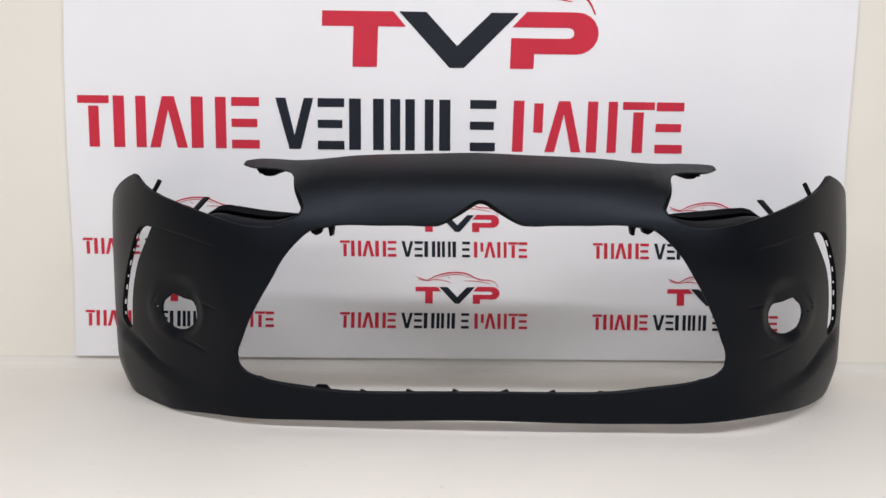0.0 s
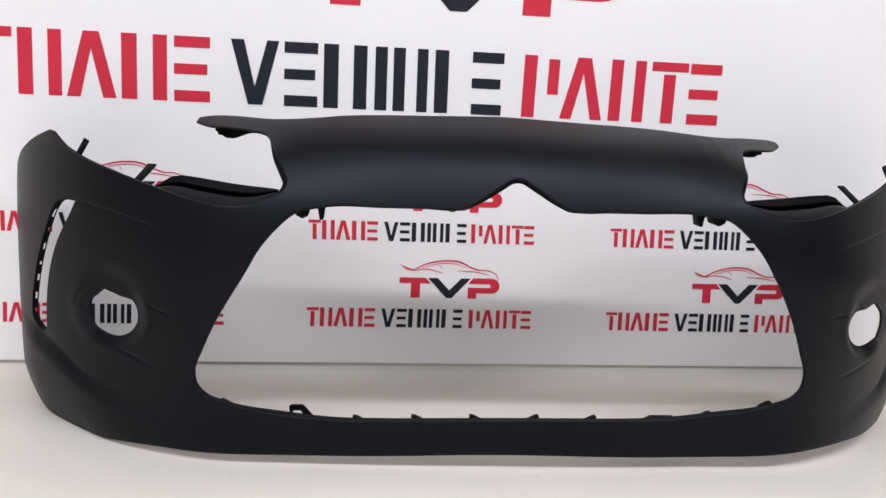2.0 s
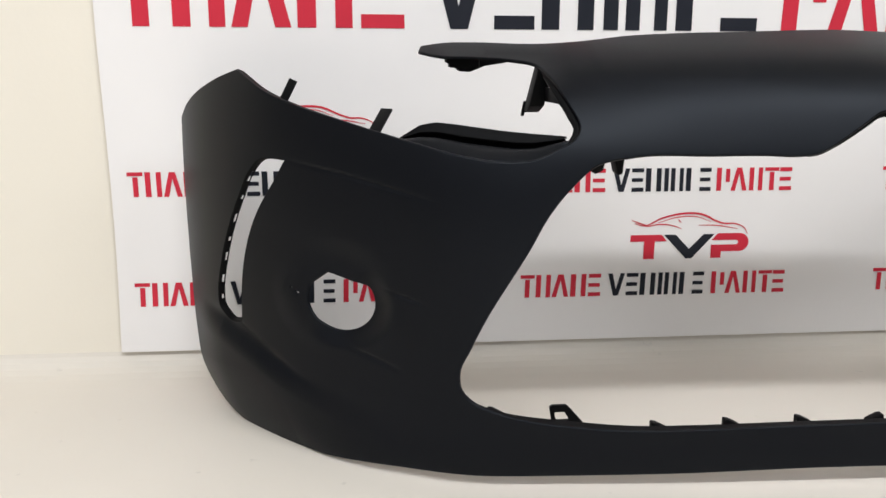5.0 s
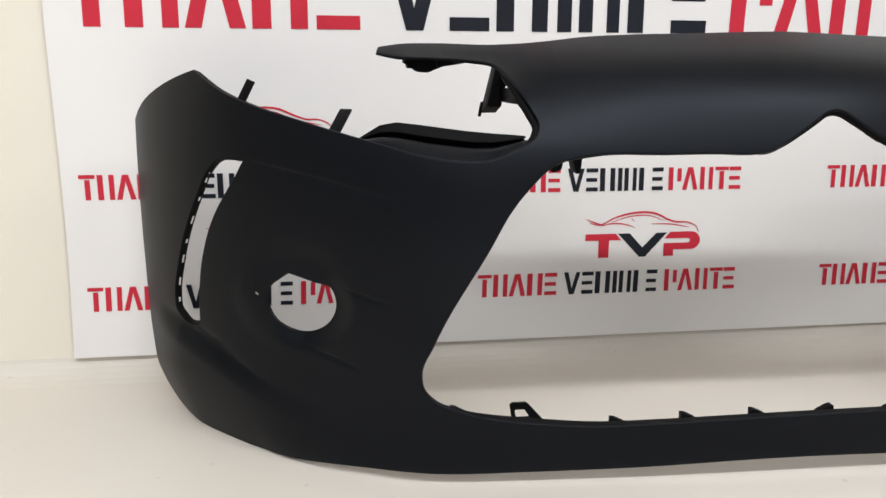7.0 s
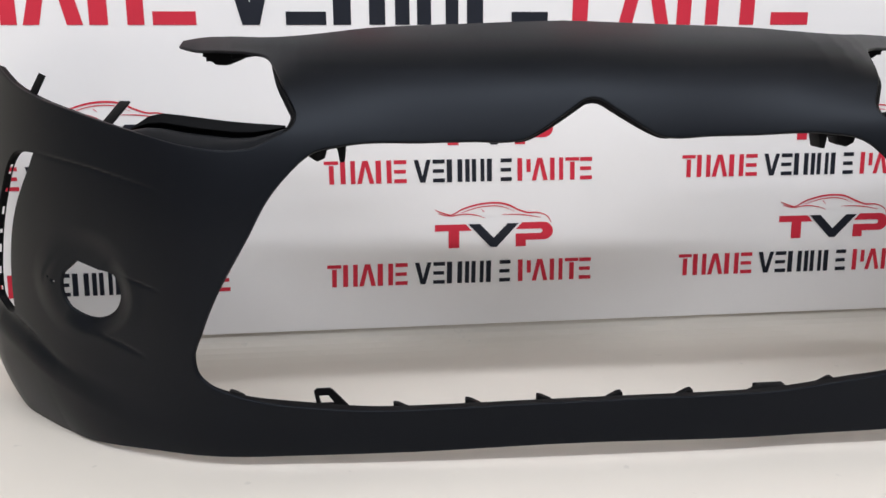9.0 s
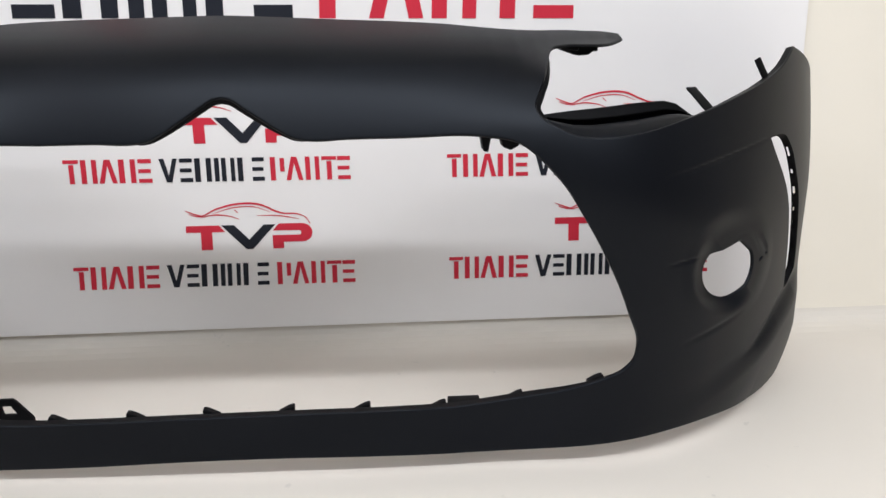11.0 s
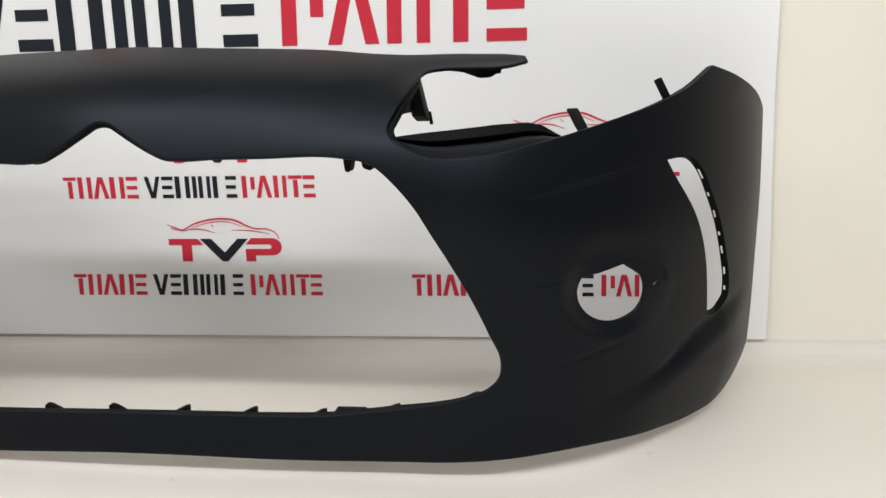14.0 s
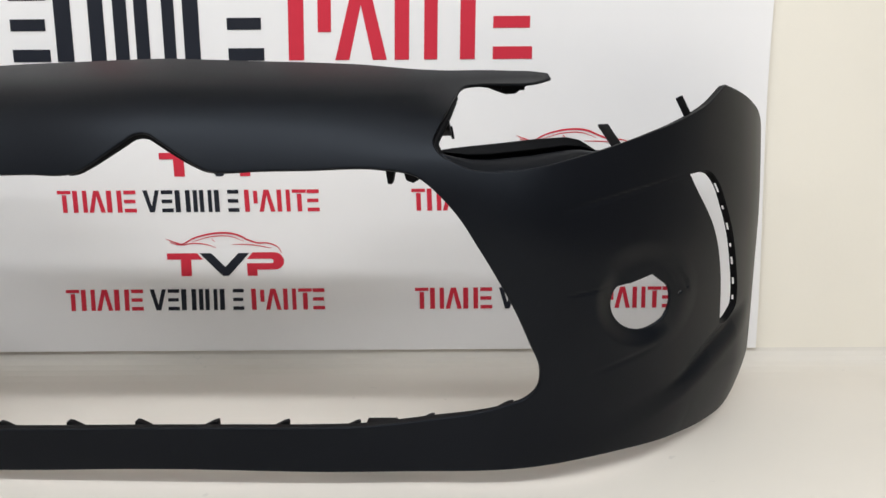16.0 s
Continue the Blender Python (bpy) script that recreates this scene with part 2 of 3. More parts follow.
def emblem(x, z, s):
    """The mark and the row of blocks under it; (x, z) is the row's top left."""
    def at(a, b):
        return x + (a + 1.006) * s, z + (b - 0.707) * s
    for mat, shapes in ROW:
        for kind, l, r in shapes:
            for o in BLOCKS[kind]:
                flat([[(l + a * (r - l), 0.577 + b * 0.130) for a, b in o]], RED if mat == "RED" else INK, "printed_red_shape" if mat == "RED" else "printed_black_shape", at)
    flat([[(-0.387, 0.926), (-0.207, 0.926), (-0.174, 0.888), (-0.245, 0.888), (-0.245, 0.787), (-0.307, 0.787), (-0.307, 0.888), (-0.387, 0.888)]], RED, "printed_red_bracket", at)
    flat([[(-0.193, 0.926), (-0.124, 0.926), (-0.043, 0.842), (0.038, 0.926), (0.108, 0.926), (-0.024, 0.787), (-0.060, 0.787)]], INK, "printed_black_chevron", at)
    arc = [(0.257 + 0.055 * math.sin(a), 0.877 + 0.0525 * math.cos(a)) for a in np.linspace(0, math.pi, 11)]
    slot = [(0.236 + 0.014 * math.sin(a), 0.877 - 0.0135 * math.cos(a)) for a in np.linspace(0, math.pi, 7)]
    flat([[(0.128, 0.9295)] + arc + [(0.150, 0.8245), (0.150, 0.787), (0.090, 0.787), (0.090, 0.8635)] + slot + [(0.092, 0.8905)]], RED, "printed_red_hook", at)
    w = 0.699

    def up(knots):
        return [(-0.387 + a * w, 0.926 + b * w) for a, b in knots]
    for knots, thick in (([(0.03, 0.095), (0.10, 0.075), (0.25, 0.135), (0.42, 0.172), (0.58, 0.165), (0.70, 0.115), (0.78, 0.088), (0.88, 0.084), (0.96, 0.045), (0.985, -0.002)], 0.0055),
                         ([(0.0, 0.125), (0.06, 0.100), (0.16, 0.068)], 0.0036),
                         ([(0.12, 0.068), (0.24, 0.086), (0.34, 0.075), (0.42, 0.048)], 0.0034),
                         ([(0.22, 0.098), (0.38, 0.142), (0.55, 0.143), (0.66, 0.103)], 0.0028),
                         ([(0.56, 0.076), (0.74, 0.070), (0.90, 0.042)], 0.0030),
                         ([(0.385, 0.128), (0.40, 0.110), (0.415, 0.098)], 0.0024)):
        flat(ribbon(up(knots), thick), RED, "printed_red_swoosh", at)


emblem(-1.006, 0.707, 1.0)
for x in (-1.010, -0.345, 0.319):
    for z in (0.342, 0.1525):
        emblem(x, z, 0.3175)

# ---- bumper ----
bumper = new("car_front_bumper")
bumper.matrix_world = pose(-0.006, 2.12, 0) @ pose(0, 0, 0, 0, 0, -2.15) @ pose(0, 0, 0, 0, -0.68, 0)
tagged(bumper, "unpainted matt black front bumper cover standing on the white floor", "car bumper")

PLAN_X = (0, 0.2, 0.4, 0.5, 0.6, 0.7, 0.78, 0.851, 0.900, 0.926)
PLAN_Y = (-0.014, -0.011, -0.002, 0.012, 0.055, 0.119, 0.191, 0.279, 0.372, 0.455)
PLAN_S = np.concatenate([[0], np.cumsum(np.hypot(np.diff(PLAN_X), np.diff(PLAN_Y)))])
plan_x, plan_y = spline(PLAN_S, PLAN_X), spline(PLAN_S, PLAN_Y)
lean = spline((-0.02, 0.015, 0.06, 0.15, 0.3, 0.42, 0.437, 0.455, 0.475, 0.495, 0.515, 0.535, 0.555, 0.577, 0.62),
              (0.008, 0.001, 0.004, 0.005, -0.006, -0.008, -0.0055, -0.001, 0.0055, 0.0135, 0.0250, 0.0440, 0.0780, 0.1400, 0.29))
# the lamp holes: across, up and back, one for each side
FOG_R, FOG_L = (0.6591, 0.2420, 0.0615), (0.6633, 0.2258, 0.0955)


def fog_place(u, k):
    return np.where(u > 0, FOG_R[k], FOG_L[k])


def groove(u, z, a, b, depth, width):
    """A soft line pressed into the skin between two places, fading at its ends."""
    a, b = np.array(a), np.array(b)
    d = b - a
    t = ((u - a[0]) * d[0] + (z - a[1]) * d[1]) / (d @ d)
    off = (u - a[0]) * -d[1] / np.linalg.norm(d) + (z - a[1]) * d[0] / np.linalg.norm(d)
    fade = np.clip(t, 0, 1) * np.clip(1 - t, 0, 1) * 4
    return -depth * fade * np.exp(-(off / width) ** 2)


# how the soft cover sags and twists as it stands: millimetres at places along it (columns) and at heights (rows)
WARP_U = (-1.08, -0.85, -0.65, -0.45, -0.2, 0, 0.2, 0.45, 0.65, 0.85, 1.08)
WARP_H = (0.01, 0.2, 0.4, 0.58)
WARP_X = ((9.9, 16.7, 11.1, 11.0, 0.7, -2.0, -4.7, -3.5, -1.7, -7.0, -5.1),
          (4.1, 3.0, 6.6, 2.0, 1.1, 2.0, 0.0, -1.8, 5.3, 3.7, 0.5),
          (3.0, 5.2, 10.3, 4.5, -0.8, 1.4, 14.7, 6.6, 0.9, 9.4, 7.7),
          (4.7, 8.8, 6.6, -0.7, -9.0, -2.5, 9.2, 11.1, 9.2, 11.8, 16.8))
WARP_Y = ((-25.9, -11.5, -4.4, 7.3, 7.1, 4.8, 3.9, 11.0, 19.2, 23.6, 25.9),
          (-14.6, -4.0, -6.4, -21.1, -3.7, 1.2, -0.3, -10.5, 2.5, 25.8, 33.5),
          (-3.9, 2.5, -1.8, -6.3, 9.2, 15.0, 4.8, -14.3, 2.5, 24.4, 37.3),
          (-0.8, -1.2, 4.5, 18.5, 27.7, 27.3, 24.1, 13.5, 8.7, 16.4, 31.9))
WARP_Z = ((-38.6, -9.7, -3.2, 0.6, 2.8, 4.2, -4.5, -12.3, -11.4, -23.1, -41.9),
          (-27.2, -0.9, 12.6, -0.1, -4.4, -3.8, 6.4, 11.2, -1.1, -12.0, -28.8),
          (-7.3, 1.4, 7.8, -0.3, -2.1, -3.4, 0.9, 2.1, -1.8, -7.8, -8.7),
          (5.2, -1.1, -1.2, 3.5, 0.9, 0.7, -5.1, -5.0, -5.9, -2.4, 7.5))


def spline_weights(knots, x):
    x = np.clip(x, knots[0], knots[-1])
    return np.stack([spline(knots, row)(x) for row in np.eye(len(knots))], -1)


def warp(u, z):
    a, b = spline_weights(WARP_U, u), spline_weights(WARP_H, z)
    return np.stack([np.einsum("...h,...u,hu->...", b, a, np.array(t)) for t in (WARP_X, WARP_Y, WARP_Z)], -1) * 0.001


def skin(u, z):
    """The outer face: u runs along the bumper from its middle, z is the height."""
    u, z = np.asarray(u, float), np.asarray(z, float)
    s = np.abs(u)
    x, y = plan_x(s), plan_y(s)
    e = 1e-4
    tx, ty = plan_x(s + e) - plan_x(s - e), plan_y(s + e) - plan_y(s - e)
    k = np.hypot(tx, ty)
    ox, oy = ty / k, -tx / k
    side = step(0.45, 0.85, s)
    tuck = 0.045 * (np.clip(0.11 - z, 0, 1) / 0.11) ** 1.5
    x = x * (1 - tuck * np.minimum(1, (s / 0.8) ** 3))
    y = y + lean(z) * (1 - 0.45 * side) - 0.032 * (1 - step(0.0, 0.26, s)) * step(0.36, 0.43, z)
    y = y + 0.014 * step(0.20, 0.42, s) * (1 - 0.8 * side) * step(0.44, 0.56, z)
    fold = np.interp(s, (0.45, 0.64, 0.70, 0.77, 0.84, 0.93, 1.06), (0.046, 0.066, 0.082, 0.104, 0.134, 0.165, 0.190))
    out = 0.009 * step(0.56, 0.82, s) * (1 - step(0.92, 1.05, s)) * step(0.022, -0.020, z - fold)
    out = out - 0.006 * step(0.70, 0.88, s) * (1 - step(0.90, 1.0, s)) * np.exp(-((z - fold - 0.011) / (0.006 + 0.006 * step(0.74, 0.92, s))) ** 2)
    fx, fz, fy = (fog_place(u, k) for k in range(3))
    out = out + groove(s, z, (0.775, 0.411), (0.54, 0.373), 0.0023, 0.0026)
    out = out + groove(s, z - fz, (0.632, 0.026), (0.55, 0.014), 0.0021, 0.0024)
    out = out + groove(s, z, (0.715, 0.174), (0.585, 0.144), np.where(u < 0, 0.0028, 0.0014), 0.0036)
    out = out - groove(s, z, (0.43, 0.534), (0.06, 0.515), 0.0007, 0.007)
    hood = np.hypot((s - fx - 0.055) / 0.062, (z - fz + 0.002) / 0.0445)
    out = out - 0.0022 * np.exp(-((hood - 1.0) / 0.055) ** 2) * step(0.002, 0.016, z - fz) * step(0.010, 0.030, s - fx) * step(0.098, 0.080, s - fx)
    out = out - 0.007 * step(1.0, 0.88, hood) * step(0.049, 0.060, np.hypot(plan_x(s) - fx, (z - fz) * 1.08)) * step(-0.0065, 0.0305, z - fz) * step(0.002, 0.047, s - fx)
    x, y = x + out * ox, y + out * oy
    y = y - 0.031 * step(0.30, 0.65, u) * step(0.50, 0.30, z)
    r = np.hypot(x - fx, (z - fz) * 1.08)
    reach = 0.092
    y = y + (fy + 0.66 * (x - fx) - y) * (1 - step(0.0, 1.0, (r - 0.053) / (reach - 0.053)))
    inner = np.clip((-0.75 * (x - fx) - 0.66 * (z - fz)) / np.maximum(r, 0.01), 0, 1)
    y = y + 0.024 * inner * (1 - step(0.047, 0.074, r))
    y = y + step(0.495, 0.545, z) * np.interp(s, (0.32, 0.355, 0.38, 0.402, 0.435, 0.475, 0.512, 0.56, 0.60), (0, 0.007, 0.019, 0.034, 0.062, 0.096, 0.124, 0.150, 0))
    return np.stack([np.copysign(x, u), y, z], -1) + warp(u, z)


def skin_normal(u, z):
    e = 1e-3
    a, b = skin(u + e, z) - skin(u - e, z), skin(u, z + e) - skin(u, z - e)
    n = np.cross(a, b)
    return n / np.linalg.norm(n, axis=-1, keepdims=True)


# half outlines in (u, z), from the middle outwards
HALF_TOP = [(0, 0.578), (0.12, 0.5755), (0.20, 0.574), (0.27, 0.570), (0.31, 0.5655), (0.345, 0.562), (0.400, 0.5590), (0.46, 0.5605), (0.51, 0.5600), (0.541, 0.5565),
            (0.545, 0.5500), (0.52, 0.5450), (0.465, 0.5430), (0.422, 0.5405), (0.402, 0.5365), (0.391, 0.523), (0.381, 0.505), (0.371, 0.4865), (0.364, 0.469), (0.372, 0.453), (0.392, 0.441), (0.417, 0.430), (0.442, 0.4265), (0.505, 0.430), (0.576, 0.4425),
            (0.655, 0.459), (0.697, 0.469), (0.745, 0.4805), (0.790, 0.4935), (0.815, 0.502), (0.850, 0.5185), (0.868, 0.5275),
            (0.92, 0.514), (0.965, 0.500), (1.030, 0.476), (1.076, 0.453), (1.074, 0.35), (1.068, 0.25), (1.058, 0.15), (1.04, 0.095), (1.0, 0.050),
            (0.95, 0.030), (0.88, 0.019), (0.8, 0.0165), (0.64, 0.018), (0.43, 0.0155), (0.2, 0.014), (0, 0.014)]
HALF_GRILLE = [(0, 0.4880), (0.010, 0.4862), (0.022, 0.4785), (0.044, 0.4635), (0.066, 0.4490), (0.082, 0.4405), (0.098, 0.4378), (0.14, 0.4378), (0.20, 0.4365), (0.297, 0.4355), (0.345, 0.426), (0.379, 0.399), (0.404, 0.3705),
               (0.432, 0.325), (0.457, 0.283), (0.478, 0.245), (0.502, 0.193), (0.517, 0.155), (0.514, 0.132), (0.500, 0.118), (0.471, 0.1065), (0.431, 0.096), (0.36, 0.0855),
               (0.285, 0.078), (0.2, 0.0765), (0.1, 0.077), (0, 0.0775)]
HALF_SLOT = [(0.769, 0.410), (0.785, 0.386), (0.805, 0.361), (0.827, 0.3315), (0.848, 0.2915), (0.8615, 0.2515), (0.869, 0.212), (0.8735, 0.176), (0.895, 0.172), (0.918, 0.175), (0.936, 0.190),
             (0.936, 0.216), (0.919, 0.261), (0.896, 0.307), (0.865, 0.357), (0.841, 0.392), (0.820, 0.4085), (0.79, 0.412), (0.769, 0.410)]


def mirrored(line):
    """A half line from the middle to the middle, closed with its mirror image."""
    back = line[1:-1][::-1].copy()
    back[:, 0] *= -1
    return np.concatenate([line, back])


def fog_loop(side):
    """The lamp hole: round from the front, cut off straight at its upper inner and outer sides."""
    us = np.linspace(0.5, 0.85, 400)
    fx, fz = (FOG_R if side > 0 else FOG_L)[:2]
    pts = []
    for a in np.linspace(0, 2 * math.pi, 56, endpoint=False):
        dx, dz = 0.0462 * math.cos(a) - 0.0030, 0.0445 * math.sin(a) - 0.0035
        over = (-0.24 * dx + 0.971 * dz) - 0.0310
        if over > 0:
            dx, dz = dx + 0.24 * over, dz - 0.971 * over
        over = (0.62 * dx + 0.785 * dz) - 0.0370
        if over > 0:
            dx, dz = dx - 0.62 * over, dz - 0.785 * over
        pts.append((side * np.interp(fx + dx, plan_x(us), us), fz + dz))
    return np.array(pts)


outer = mirrored(curve_points(HALF_TOP, 0.005, corners=(9, 10, 31, 35)))
grille = mirrored(curve_points(HALF_GRILLE, 0.005, corners=()))
outer[:, 1] += np.interp(outer[:, 0], (-1.06, -0.95, -0.75, -0.6, -0.2, 0.1, 0.5, 0.9, 1.05), (0, -0.006, -0.005, 0, 0.003, 0.007, 0.0118, 0.0108, 0.0025)) * (outer[:, 1] < 0.1)
grille[:, 0] += 0.0035 * step(0.40, 0.30, grille[:, 1])
grille[:, 0] += 0.006 * np.exp(-(grille[:, 0] / 0.1) ** 2) * (grille[:, 1] > 0.3)
outer[:, 0] += 0.006 * np.exp(-((outer[:, 0] + 0.378) / 0.028) ** 4) * step(0.43, 0.46, outer[:, 1]) * step(0.55, 0.535, outer[:, 1])
ear = step(0.40, 0.50, np.abs(outer[:, 0])) * (outer[:, 1] > 0.54)
outer += np.stack([np.where(outer[:, 0] > 0, -0.005, -0.003) * ear, np.where(outer[:, 0] > 0, -0.0045, 0.0) * ear], 1)
slot_r = curve_points(HALF_SLOT, 0.006, corners=(0, 7, 18))[:-1]
fog_r, fog_l = fog_loop(1), fog_loop(-1)


def slit(a, b, w=0.0030):
    a, b = np.array(a), np.array(b)
    d = (b - a) / np.linalg.norm(b - a) * w
    e = np.array([-d[1], d[0]])
    return np.array([a - e, b - e, b + e, a + e])


slits = [slit((0.746, 0.2395), (0.757, 0.2455), 0.0030), slit((0.765, 0.2465), (0.771, 0.2495), 0.0022),
         slit((-0.749, 0.2255), (-0.759, 0.2310), 0.0034)[::-1], slit((-0.763, 0.2320), (-0.768, 0.2365), 0.0024)[::-1]]
flip = np.array([-1, 1])
loops = [outer, grille, slot_r, slot_r * flip, fog_r, fog_l, *slits]
depths = [0.012 - 0.008 * (outer[:, 1] > 0.528) + 0.010 * (outer[:, 1] > 0.42) * (outer[:, 1] < 0.525) * (np.abs(np.abs(outer[:, 0]) - 0.385) < 0.02), 0.005 + 0.010 * (1 - step(0.08, 0.20, grille[:, 1])) * (1 - step(0.38, 0.5, np.abs(grille[:, 0]))), 0.0, 0.0, 0.004, 0.004, 0.0015, 0.0015, 0.0015, 0.0015]


def inside(poly, p):
    x, y = p[:, 0][:, None], p[:, 1][:, None]
    ax, ay = poly[:, 0][None], poly[:, 1][None]
    bx, by = np.roll(poly[:, 0], -1)[None], np.roll(poly[:, 1], -1)[None]
    cross = ((ay > y) != (by > y)) & (x < (bx - ax) * (y - ay) / (by - ay + 1e-12) + ax)
    return cross.sum(1) % 2 == 1


from mathutils.geometry import delaunay_2d_cdt

gap = 0.0075
gu, gz = np.meshgrid(np.arange(-1.095, 1.096, gap), np.arange(0, 0.585, gap))
gu = gu + (np.arange(gu.shape[0]) % 2)[:, None] * gap / 2
cloud = np.stack([gu.ravel(), gz.ravel()], 1)
fu, fz = np.meshgrid(np.arange(0.525, 0.80, 0.0029), np.arange(0.140, 0.420, 0.0029))
fine = np.stack([fu.ravel(), fz.ravel()], 1)
cloud = cloud[~((np.abs(cloud[:, 0]) > 0.522) & (np.abs(cloud[:, 0]) < 0.802) & (cloud[:, 1] > 0.137) & (cloud[:, 1] < 0.422))]
hu, hz = np.meshgrid(np.arange(0.56, 1.0, 0.0042), np.arange(0.030, 0.136, 0.0042))
more = np.stack([hu.ravel(), hz.ravel()], 1)
cloud = cloud[~((np.abs(cloud[:, 0]) > 0.557) & (np.abs(cloud[:, 0]) < 1.003) & (cloud[:, 1] > 0.027) & (cloud[:, 1] < 0.138))]
pu, pz = np.meshgrid(np.arange(0.806, 1.0, 0.0042), np.arange(0.140, 0.215, 0.0042))
under = np.stack([pu.ravel(), pz.ravel()], 1)
cloud = cloud[~((np.abs(cloud[:, 0]) > 0.803) & (np.abs(cloud[:, 0]) < 1.003) & (cloud[:, 1] > 0.137) & (cloud[:, 1] < 0.218))]
cloud = np.concatenate([cloud] + [k * (sign, 1) for k in (fine, more, under) for sign in (1, -1)])
keep = inside(outer, cloud)
for lp in loops[1:]:
    keep &= ~inside(lp, cloud)
cloud = cloud[keep]
rims = np.concatenate(loops)
near = np.array([np.min(np.hypot(*(rims - p).T)) for p in cloud])
cloud = cloud[near > np.where((np.abs(cloud[:, 0]) > 0.522) & (np.abs(cloud[:, 0]) < 0.802) & (np.abs(cloud[:, 1] - 0.28) < 0.142), 0.0023, 0.0048)]
coords, edges, at = [], [], 0
for lp in loops:
    edges += [(at + i, at + (i + 1) % len(lp)) for i in range(len(lp))]
    coords += [tuple(p) for p in lp]
    at += len(lp)
coords += [tuple(p) for p in cloud]
verts2, _, tris, orig, _, _ = delaunay_2d_cdt([Vector(c) for c in coords], edges, [], 0, 1e-7)
flat2 = np.array([tuple(v) for v in verts2])
tris = np.array([tuple(t) for t in tris if len(t) == 3])
mid = flat2[tris].mean(1)
ok = inside(outer, mid)
for lp in loops[1:]:
    ok &= ~inside(lp, mid)
tris = tris[ok]
places, normals = skin(flat2[:, 0], flat2[:, 1]), skin_normal(flat2[:, 0], flat2[:, 1])
index = {}
for new_i, olds in enumerate(orig):
    for o in olds:
        index[o] = new_i

bm = bmesh.new()
outer_v = [bm.verts.new(p) for p in places]
inner_v = [bm.verts.new(p) for p in places - normals * 0.003]
shade = [*normals, *(-normals)]
for a, b, c in tris:
    if np.cross(places[b] - places[a], places[c] - places[a]) @ normals[a] < 0:
        b, c = c, b
    bm.faces.new((outer_v[a], outer_v[b], outer_v[c]))
    bm.faces.new((inner_v[c], inner_v[b], inner_v[a])).material_index = 1


def rim_rows(lp, hole, rows):
    """Rings that roll from the skin's edge into the opening and back, for (sideways, inwards) steps."""
    p, n = skin(lp[:, 0], lp[:, 1]), skin_normal(lp[:, 0], lp[:, 1])
    t = np.roll(p, -1, 0) - np.roll(p, 1, 0)
    t /= np.linalg.norm(t, axis=1)[:, None]
    area = np.sum(lp[:, 0] * np.roll(lp[:, 1], -1) - np.roll(lp[:, 0], -1) * lp[:, 1])
    side = np.cross(t, n) * (1 if (area > 0) != hole else -1)
    return [p + side * a - n * np.reshape(b, (-1, 1)) for a, b in rows], side, n


at = 0
for lp, depth in zip(loops, depths):
    ids = [index[at + i] for i in range(len(lp))]
    at += len(lp)
    if np.max(depth) == 0:
        continue
    rows, side, n = rim_rows(lp, lp is not outer, ((0.0010, 0.0003), (0.0022, 0.0012), (0.0027, 0.0028), (0.0028, depth), (0.0003, depth + 0.0005)))
    turns = (0.25, 0.65, 0.97, 1.0, 0.8)
    last = [outer_v[i] for i in ids]
    for row, turn in zip(rows, turns):
        ring = [bm.verts.new(p) for p in row]
        mix = side * turn + n * (1 - turn)
        shade += list(mix / np.linalg.norm(mix, axis=1)[:, None])
        for i in range(len(ring)):
            j = (i + 1) % len(ring)
            quad = [last[i], last[j], ring[j], ring[i]]
            face = Vector(last[j].co - last[i].co).cross(ring[i].co - last[i].co)
            bm.faces.new(quad if face.dot(Vector(mix[i])) > 0 else quad[::-1]).material_index = int(turn > 0.97 or row is rows[-1])
        last = ring
cover = part("bumper_skin", bm, PRIMER, bumper, "smooth matt black primer skin")
cover.data.materials.append(PLASTIC)
cover.data.normals_split_custom_set_from_vertices([tuple(v) for v in shade])


def place_on(u, z, d=0.0):
    """A place on the skin, d metres behind it."""
    return skin(np.array([u]), np.array([z]))[0] - skin_normal(np.array([u]), np.array([z]))[0] * d


WARP_S = np.linspace(0, PLAN_S[-1], 300)


def settled(p):
    """The place that a point near the cover takes once the cover sags."""
    u = math.copysign(np.interp(abs(p[0]), plan_x(WARP_S), WARP_S), p[0])
    return np.array(p, float) + warp(np.array([u]), np.array([p[2]]))[0]


def settle(bm, at=(0, 0, 0)):
    """Carry a part along with the cover; at is where the part's own origin lies."""
    move = Vector(settled(at) - np.array(at)) if any(at) else None
    for v in bm.verts:
        v.co = v.co + move if move else Vector(settled(v.co))
    return bm


